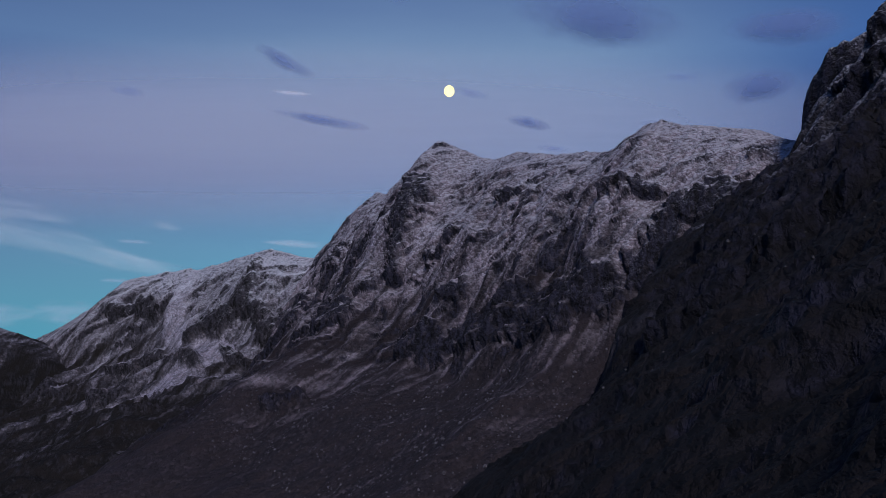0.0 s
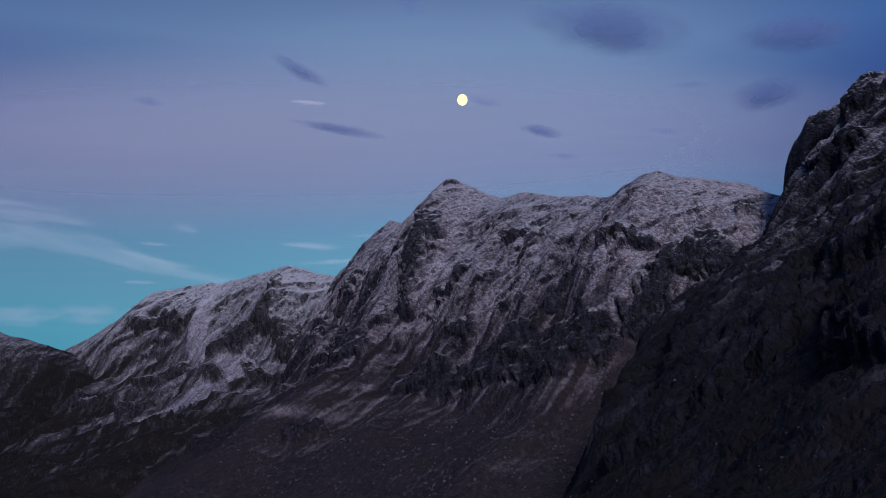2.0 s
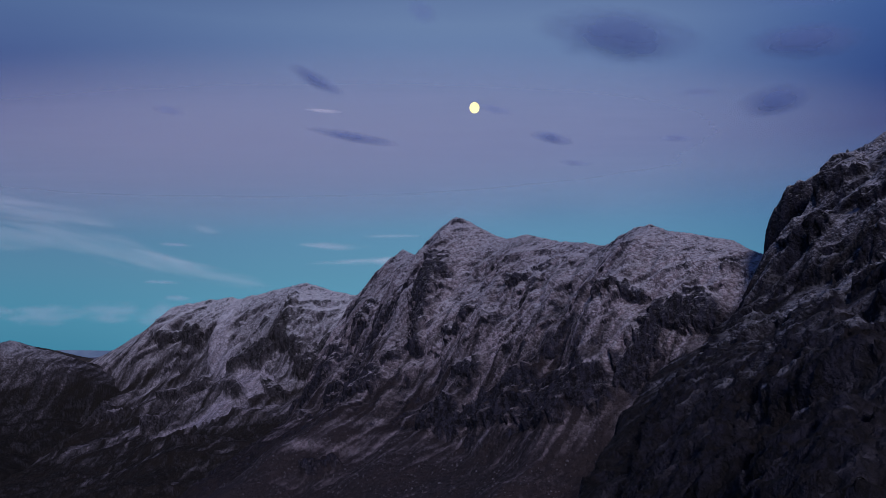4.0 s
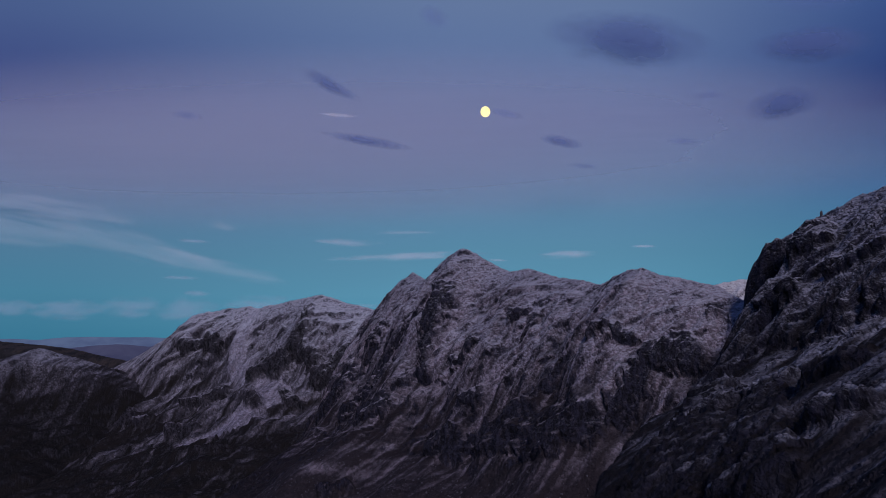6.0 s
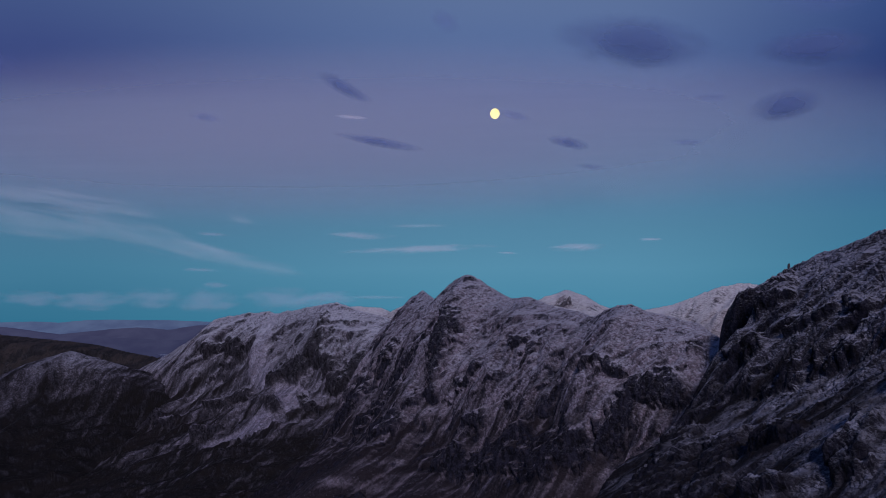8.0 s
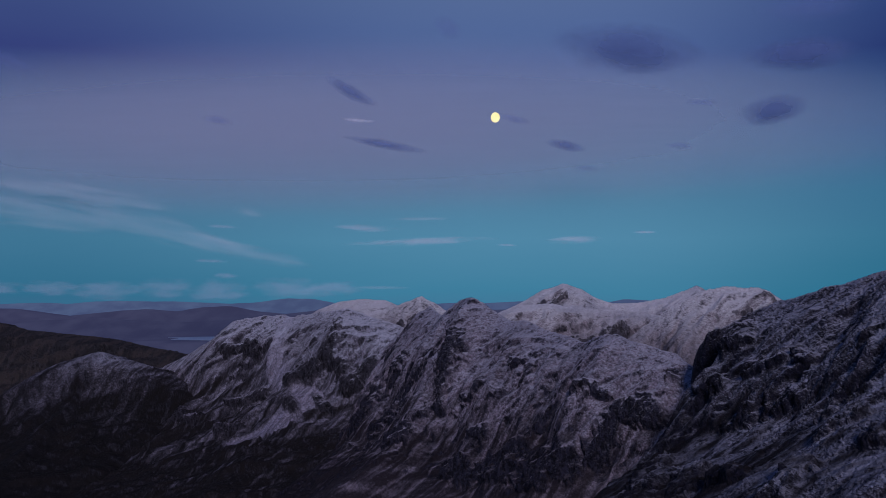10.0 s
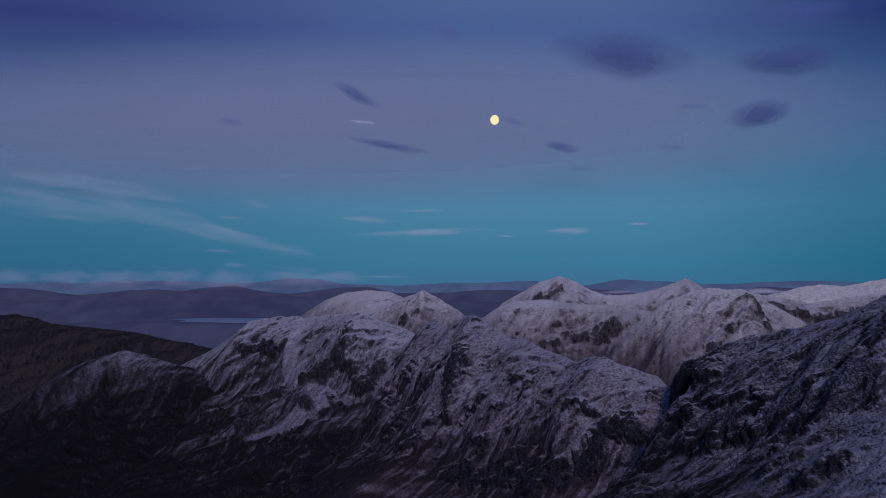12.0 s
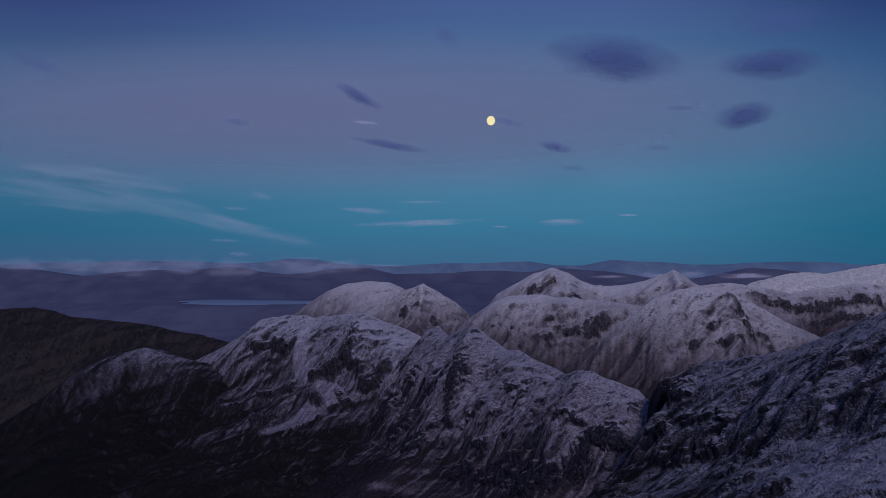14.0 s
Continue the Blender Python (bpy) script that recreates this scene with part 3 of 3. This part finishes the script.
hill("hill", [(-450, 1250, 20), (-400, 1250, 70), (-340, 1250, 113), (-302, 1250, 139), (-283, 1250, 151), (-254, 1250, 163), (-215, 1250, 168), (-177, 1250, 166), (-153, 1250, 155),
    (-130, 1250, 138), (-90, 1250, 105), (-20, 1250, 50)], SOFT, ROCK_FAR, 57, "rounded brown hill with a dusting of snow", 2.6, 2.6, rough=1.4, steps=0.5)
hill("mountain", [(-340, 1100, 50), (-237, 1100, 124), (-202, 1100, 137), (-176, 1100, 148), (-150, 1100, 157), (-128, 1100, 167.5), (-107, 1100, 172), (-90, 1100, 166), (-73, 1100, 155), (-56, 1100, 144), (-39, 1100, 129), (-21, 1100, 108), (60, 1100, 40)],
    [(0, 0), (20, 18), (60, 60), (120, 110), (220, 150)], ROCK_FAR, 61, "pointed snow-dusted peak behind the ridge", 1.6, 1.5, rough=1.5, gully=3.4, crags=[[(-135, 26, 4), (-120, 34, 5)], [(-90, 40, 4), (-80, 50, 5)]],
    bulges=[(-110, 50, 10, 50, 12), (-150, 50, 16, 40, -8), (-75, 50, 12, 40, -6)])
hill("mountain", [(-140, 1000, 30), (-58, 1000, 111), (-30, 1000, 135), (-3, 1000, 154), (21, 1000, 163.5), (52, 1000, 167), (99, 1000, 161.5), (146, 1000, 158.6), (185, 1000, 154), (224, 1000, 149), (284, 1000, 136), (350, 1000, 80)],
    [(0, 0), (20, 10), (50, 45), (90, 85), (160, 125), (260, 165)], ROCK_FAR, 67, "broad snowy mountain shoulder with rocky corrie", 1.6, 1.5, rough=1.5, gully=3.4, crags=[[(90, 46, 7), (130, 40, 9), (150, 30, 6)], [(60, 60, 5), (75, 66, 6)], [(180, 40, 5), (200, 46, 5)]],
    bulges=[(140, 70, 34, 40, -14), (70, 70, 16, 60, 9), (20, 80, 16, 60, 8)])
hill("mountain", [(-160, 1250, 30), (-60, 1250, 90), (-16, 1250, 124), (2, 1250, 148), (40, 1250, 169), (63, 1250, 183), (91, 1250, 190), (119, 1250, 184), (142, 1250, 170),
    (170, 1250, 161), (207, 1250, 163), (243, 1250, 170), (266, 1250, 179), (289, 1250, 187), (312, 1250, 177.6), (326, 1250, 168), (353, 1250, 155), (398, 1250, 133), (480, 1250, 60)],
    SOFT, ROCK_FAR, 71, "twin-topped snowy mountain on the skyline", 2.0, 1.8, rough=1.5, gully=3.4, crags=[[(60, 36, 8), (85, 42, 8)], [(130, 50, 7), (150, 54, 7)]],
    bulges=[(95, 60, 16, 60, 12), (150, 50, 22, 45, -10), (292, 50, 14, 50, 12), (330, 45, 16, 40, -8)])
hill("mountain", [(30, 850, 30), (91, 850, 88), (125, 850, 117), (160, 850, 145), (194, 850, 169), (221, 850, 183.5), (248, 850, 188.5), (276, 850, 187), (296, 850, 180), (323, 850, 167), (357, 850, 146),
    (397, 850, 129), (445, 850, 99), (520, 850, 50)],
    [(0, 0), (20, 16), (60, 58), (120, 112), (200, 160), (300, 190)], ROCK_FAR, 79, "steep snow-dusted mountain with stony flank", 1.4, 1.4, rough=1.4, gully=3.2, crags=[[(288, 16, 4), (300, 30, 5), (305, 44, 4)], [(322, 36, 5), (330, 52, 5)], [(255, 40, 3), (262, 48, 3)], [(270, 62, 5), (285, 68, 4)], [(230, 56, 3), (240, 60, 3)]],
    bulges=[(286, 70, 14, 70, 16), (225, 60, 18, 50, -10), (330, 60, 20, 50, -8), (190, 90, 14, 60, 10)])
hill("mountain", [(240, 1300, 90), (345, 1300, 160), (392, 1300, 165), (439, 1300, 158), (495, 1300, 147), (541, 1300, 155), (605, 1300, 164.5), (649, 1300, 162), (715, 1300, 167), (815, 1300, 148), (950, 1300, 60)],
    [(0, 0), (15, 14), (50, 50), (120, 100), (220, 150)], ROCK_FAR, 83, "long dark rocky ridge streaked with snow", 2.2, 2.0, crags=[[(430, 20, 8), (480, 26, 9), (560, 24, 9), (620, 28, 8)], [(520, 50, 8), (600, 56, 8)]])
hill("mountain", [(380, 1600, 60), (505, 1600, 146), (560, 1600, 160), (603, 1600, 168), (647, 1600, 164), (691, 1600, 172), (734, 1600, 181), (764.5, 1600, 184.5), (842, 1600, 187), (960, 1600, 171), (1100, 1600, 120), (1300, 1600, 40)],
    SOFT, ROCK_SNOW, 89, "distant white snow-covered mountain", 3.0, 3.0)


def far_range(name, y, base, amp, wide, material, seed, label):
    xs = np.linspace(-0.85 * y - 300, 0.85 * y + 300, 61)
    rise = wave(xs / wide, xs * 0 + seed * 1.7, seed) + 0.35 * wave(xs / (0.3 * wide), xs * 0 + seed * 0.7, seed + 3)
    crest = [(float(x), y, float(base + amp * h)) for x, h in zip(xs, rise)]
    ob = mountain(name, crest, (0.0, -1.0), [(0, 0), (60, 24), (150, 60), (250, 115), (350, 180)], 0.1, 14.0, material, seed, grain=12, rough=0.7, steps=0.2, behind=200)
    return tagged(ob, label, "hills", kind="structure")


# far ranges: their violet comes from haze painted into the material's glow
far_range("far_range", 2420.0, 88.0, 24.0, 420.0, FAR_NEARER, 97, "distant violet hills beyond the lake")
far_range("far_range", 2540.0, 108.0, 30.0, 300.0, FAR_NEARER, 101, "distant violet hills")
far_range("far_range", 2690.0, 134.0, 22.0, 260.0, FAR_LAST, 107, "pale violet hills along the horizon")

# ground: one sheet out to the horizon, finer near the valley
gx = np.concatenate([np.linspace(-4800, -900, 60), np.linspace(-890, 890, 160), np.linspace(900, 4800, 60)])
gy = np.concatenate([np.linspace(-1500, -420, 20), np.linspace(-410, 1700, 190), np.linspace(1740, 4700, 60)])
GX, GY = np.meshgrid(gx, gy)
GZ = -8 + 40 * smooth(GY, 700, 2000) - 22 * smooth(GY, 2500, 4600) + 10 * fbm(GX / 300, GY / 300, 4, 5) + 2.5 * fbm(GX / 40, GY / 40, 3, 6)
shore = np.hypot(GX + 640, (GY - 2085) / 0.6)
GZ = GZ + (55 - GZ) * smooth(shore, 420, 300) 
ground = sheet("ground", GX, GY, GZ, np.zeros_like(GX), ROCK_FLOOR)
# ground past y 1300 gets the painted haze glow as well
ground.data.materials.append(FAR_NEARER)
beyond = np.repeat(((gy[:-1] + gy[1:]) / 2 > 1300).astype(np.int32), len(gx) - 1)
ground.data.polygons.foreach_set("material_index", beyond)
tagged(ground, "dark brown heather and grass valley floor", "ground", kind="structure")

# lake in the far valley
lm = bpy.data.materials.new("sky_tinted_water")
lm.use_nodes = True
N = Nodes(lm.node_tree)
rip = N.add("ShaderNodeBump", {"Strength": 0.05, "Height": N.noise(N.add("ShaderNodeNewGeometry").outputs["Position"], 0.08)})
# pale base colour stands in for the sky reflected on the water
N.add("ShaderNodeOutputMaterial", {0: N.add("ShaderNodeBsdfPrincipled", {"Base Color": (0.34, 0.4, 0.5, 1), "Roughness": 0.35, "Normal": rip.outputs[0]}).outputs[0]})
bm = bmesh.new()
rim = []
for k in range(64):
    a = 2 * math.pi * k / 64
    r = 1 + 0.12 * math.sin(3 * a + 1) + 0.07 * math.sin(7 * a)
    rim.append(bm.verts.new((190 * r * math.cos(a), 78 * r * math.sin(a), 0)))
bm.faces.new(rim)
me = bpy.data.meshes.new("lake")
bm.to_mesh(me)
bm.free()
me.materials.append(lm)
lake = new("lake", me)
lake.location = (-650, 2085, 58)
tagged(lake, "still grey-blue lake in the far valley", "lake", kind="structure")

# ---- moon ----
mm = bpy.data.materials.new("moon_glow")
mm.use_nodes = True
N = Nodes(mm.node_tree)
tone = N.mix(N.step(N.noise(N.add("ShaderNodeTexCoord").outputs["Object"], 0.14, 3.0), 0.4, 0.65), (1.0, 0.86, 0.45, 1), (0.95, 0.76, 0.36, 1))
N.add("ShaderNodeOutputMaterial", {0: N.add("ShaderNodeEmission", {0: tone, 1: 1.35}).outputs[0]})
bm = bmesh.new()
bmesh.ops.create_uvsphere(bm, u_segments=40, v_segments=24, radius=6.9)
for v in bm.verts:
    v.co.x *= 0.90
for f in bm.faces:
    f.smooth = True
me = bpy.data.meshes.new("moon")
bm.to_mesh(me)
bm.free()
me.materials.append(mm)
moon = new("moon", me)
moon.location = (-6, 1100, 419)
tagged(moon, "bright pale yellow moon, nearly full", "moon")


# ---- clouds ----
def cloud_material(name, color, dense, stretch, edge, rag=0.7):
    m = bpy.data.materials.new(name)
    m.use_nodes = True
    N = Nodes(m.node_tree)
    tc = N.add("ShaderNodeTexCoord")
    info = N.add("ShaderNodeObjectInfo").outputs["Random"]
    g = N.add("ShaderNodeVectorMath", {0: tc.outputs["Generated"], 1: (0.5, 0.5, 0.5)}, operation="SUBTRACT").outputs[0]
    s = N.add("ShaderNodeSeparateXYZ", {0: g})
    shift = N.add("ShaderNodeCombineXYZ", {0: N.math("MULTIPLY", info, 900.0), 2: N.math("MULTIPLY", info, 500.0)}).outputs[0]
    vec = N.add("ShaderNodeVectorMath", {0: tc.outputs["Object"], 1: shift}, operation="ADD").outputs[0]
    n = N.noise(N.add("ShaderNodeMapping", {0: vec, 3: stretch}).outputs[0], 0.035, 5.0, 0.6)
    rr = N.math("SQRT", N.math("ADD", N.math("POWER", N.math("MULTIPLY", s.outputs[0], 2.0), 2.0), N.math("POWER", N.math("MULTIPLY", s.outputs[2], 2.0), 2.0)))
    body = N.math("SUBTRACT", N.math("ADD", N.math("SUBTRACT", 1.0, rr), N.math("MULTIPLY", N.math("SUBTRACT", n, 0.5), rag)), 0.05)
    fade = N.step(N.math("SUBTRACT", 1.0, rr), 0.0, 0.35)
    a = N.math("MULTIPLY", N.math("MULTIPLY", N.step(body, 0.0, edge), fade), dense)
    lit = N.add("ShaderNodeAddShader", {0: N.add("ShaderNodeBsdfDiffuse", {0: color}).outputs[0], 1: N.add("ShaderNodeBsdfTranslucent", {0: color}).outputs[0]})
    N.add("ShaderNodeOutputMaterial", {0: N.add("ShaderNodeMixShader", {0: a, 1: N.add("ShaderNodeBsdfTransparent").outputs[0], 2: lit.outputs[0]}).outputs[0]})
    return m


# first one is no cloud: lavender sky colour for the added sheet
SKY_BAND = cloud_material("lavender_sky_band", (0.325, 0.335, 0.42, 1), 0.58, (0.02, 0.2, 0.3), 0.9, 0.25)
CLOUD_DARK = cloud_material("dark_cloud", (0.10, 0.14, 0.29, 1), 0.68, (0.5, 0.5, 1.2), 0.95)
CLOUD_WISP = cloud_material("dark_wisp", (0.12, 0.16, 0.32, 1), 0.5, (0.5, 0.5, 1.8), 0.9, 1.0)
CLOUD_THIN = cloud_material("thin_cloud", (0.15, 0.19, 0.4, 1), 0.2, (0.5, 0.5, 1.6), 0.9)
CLOUD_PALE = cloud_material("pale_cloud", (0.8, 0.74, 0.78, 1), 0.17, (0.45, 0.5, 3.0), 0.9, 2.4)
CLOUD_PUFF = cloud_material("puffy_cloud", (0.62, 0.60, 0.70, 1), 0.12, (0.6, 0.5, 2.2), 0.9, 2.4)
CLOUD_VEIL = cloud_material("veil_cloud", (0.75, 0.74, 0.78, 1), 0.085, (0.22, 0.5, 2.4), 0.9, 2.8)


def cloud(x, y, z, width, tall, lean, material, label, thick=None):
    bm = bmesh.new()
    bmesh.ops.create_icosphere(bm, subdivisions=3, radius=0.5)
    for v in bm.verts:
        k = 1 + 0.12 * noise.noise(v.co * 3 + Vector((x, z, y)) * 0.01)
        v.co = Vector((v.co.x * width, v.co.y * (thick or 0.4 * tall), v.co.z * tall * (0.8 if v.co.z < 0 else 1.0))) * k
    for f in bm.faces:
        f.smooth = True
    me = bpy.data.meshes.new("cloud")
    bm.to_mesh(me)
    bm.free()
    me.materials.append(material)
    ob = new("cloud", me)
    ob.matrix_world = pose(x, y, z, 0, lean, 0)
    return tagged(ob, label, "cloud", group="clouds")


for x, z, w, t, lean, m, label in [
    (172, 506, 255, 96, 8, CLOUD_DARK, "large dark blue-grey evening cloud"),
    (400, 495, 195, 68, -3, CLOUD_DARK, "dark blue-grey flat-based evening cloud"),
    (366, 422, 122, 52, -10, CLOUD_DARK, "small dark blue-grey cloud"),
    (-210, 458, 100, 28, 28, CLOUD_WISP, "slanting dark wisp of cloud"),
    (-160, 383, 146, 19, 11, CLOUD_WISP, "long thin dark cloud streak"),
    (88, 379, 68, 22, 13, CLOUD_WISP, "small grey wisp of cloud"),
    (21, 415, 60, 17, 15, CLOUD_THIN, "faint grey wisp beside the moon"),
    (243, 377, 54, 14, 2, CLOUD_THIN, "small faint grey cloud"),
    (119, 347, 54, 13, 5, CLOUD_THIN, "faint grey cloud shred"),
    (-72, 543, 56, 40, 30, CLOUD_THIN, "faint dark cloud patch high in the sky"),
    (-395, 420, 60, 18, 10, CLOUD_THIN, "faint grey cloud shred"),
    (421, 560, 190, 56, -5, CLOUD_THIN, "faint dark cloud veil high up"),
    (275, 435, 60, 13, 0, CLOUD_THIN, "thin grey cloud shred"),
    (-707, 510, 130, 36, 20, CLOUD_THIN, "faint grey cloud patch"),
    (-195, 417, 62, 7, 6, CLOUD_PALE, "thin bright sliver of cloud"),
]:
    cloud(x, 1100, z, w, t, lean, m, label)
for x, z, w, t, lean, m, label in [
    (-148, 264, 300, 19, -2, CLOUD_PALE, "long pale pink cloud streak near the horizon"),
    (-235, 287, 140, 17, 3, CLOUD_PALE, "short pale cloud streak"),
    (-152, 304, 140, 9, 0, CLOUD_VEIL, "thin pale cloud streak"),
    (125, 266, 125, 17, -2, CLOUD_PALE, "short pale cloud streak near the horizon"),
    (242, 279, 50, 7, 0, CLOUD_PALE, "tiny pale cloud streak"),
    (8, 258, 44, 6, 2, CLOUD_PALE, "tiny pale cloud streak"),
    (-760, 352, 420, 52, 9, CLOUD_VEIL, "long feathered veil of pale cloud"),
    (-636, 290, 470, 66, 13, CLOUD_VEIL, "long feathered veil of pale cloud"),
    (-835, 312, 360, 84, 8, CLOUD_VEIL, "broad soft veil of pale cloud"),
    (-477, 251, 330, 46, 12, CLOUD_VEIL, "fading end of a pale veil of cloud"),
    (-451, 317, 76, 20, 8, CLOUD_VEIL, "thin pale cloud shred"),
    (-499, 292, 80, 9, 4, CLOUD_PUFF, "thin pale cloud streak"),
    (-515, 231, 72, 11, 2, CLOUD_PUFF, "thin pale cloud streak"),
    (-487, 205, 56, 15, 0, CLOUD_PUFF, "small pale pink cloud puff"),
]:
    cloud(x, 1450, z, w, t, lean, m, label)
for x, y, z, w, t, m, label in [
    (-230, 1450, 184, 150, 9, CLOUD_VEIL, "thin pale cloud layer on the horizon"),
    (250, 1900, 139, 120, 12, CLOUD_PALE, "low white cloud bank behind the mountains"),
    (400, 1900, 140, 190, 18, CLOUD_PALE, "low white cloud bank behind the mountains"),
    (560, 1900, 141, 180, 20, CLOUD_PALE, "low white cloud bank behind the mountains"),
    (720, 1900, 142, 170, 24, CLOUD_PALE, "low white cloud bank behind the mountains"),
]:
    cloud(x, y, z, w, t, 0, m, label)
puffs = random.Random(14)
for k in range(8):
    cloud(-1020 + 104 * k + puffs.uniform(-16, 16), 1455, 180 + puffs.uniform(-5, 5), puffs.uniform(125, 175), puffs.uniform(34, 58), puffs.uniform(-2, 2), CLOUD_PUFF, "soft pale puff in the cloud bank on the horizon")
for k in range(4):
    cloud(330 + 120 * k + puffs.uniform(-20, 20), 1905, 143 + puffs.uniform(-3, 5), puffs.uniform(80, 120), puffs.uniform(14, 22), 0, CLOUD_PUFF, "soft white puff in the cloud bank behind the mountains")
# wide thin sheet high behind the clouds, added to carry the sky's lavender band
cloud(-330, 1490, 455, 3000, 450, 0, SKY_BAND, "wide thin sheet added for the lavender band of the sky", 24)
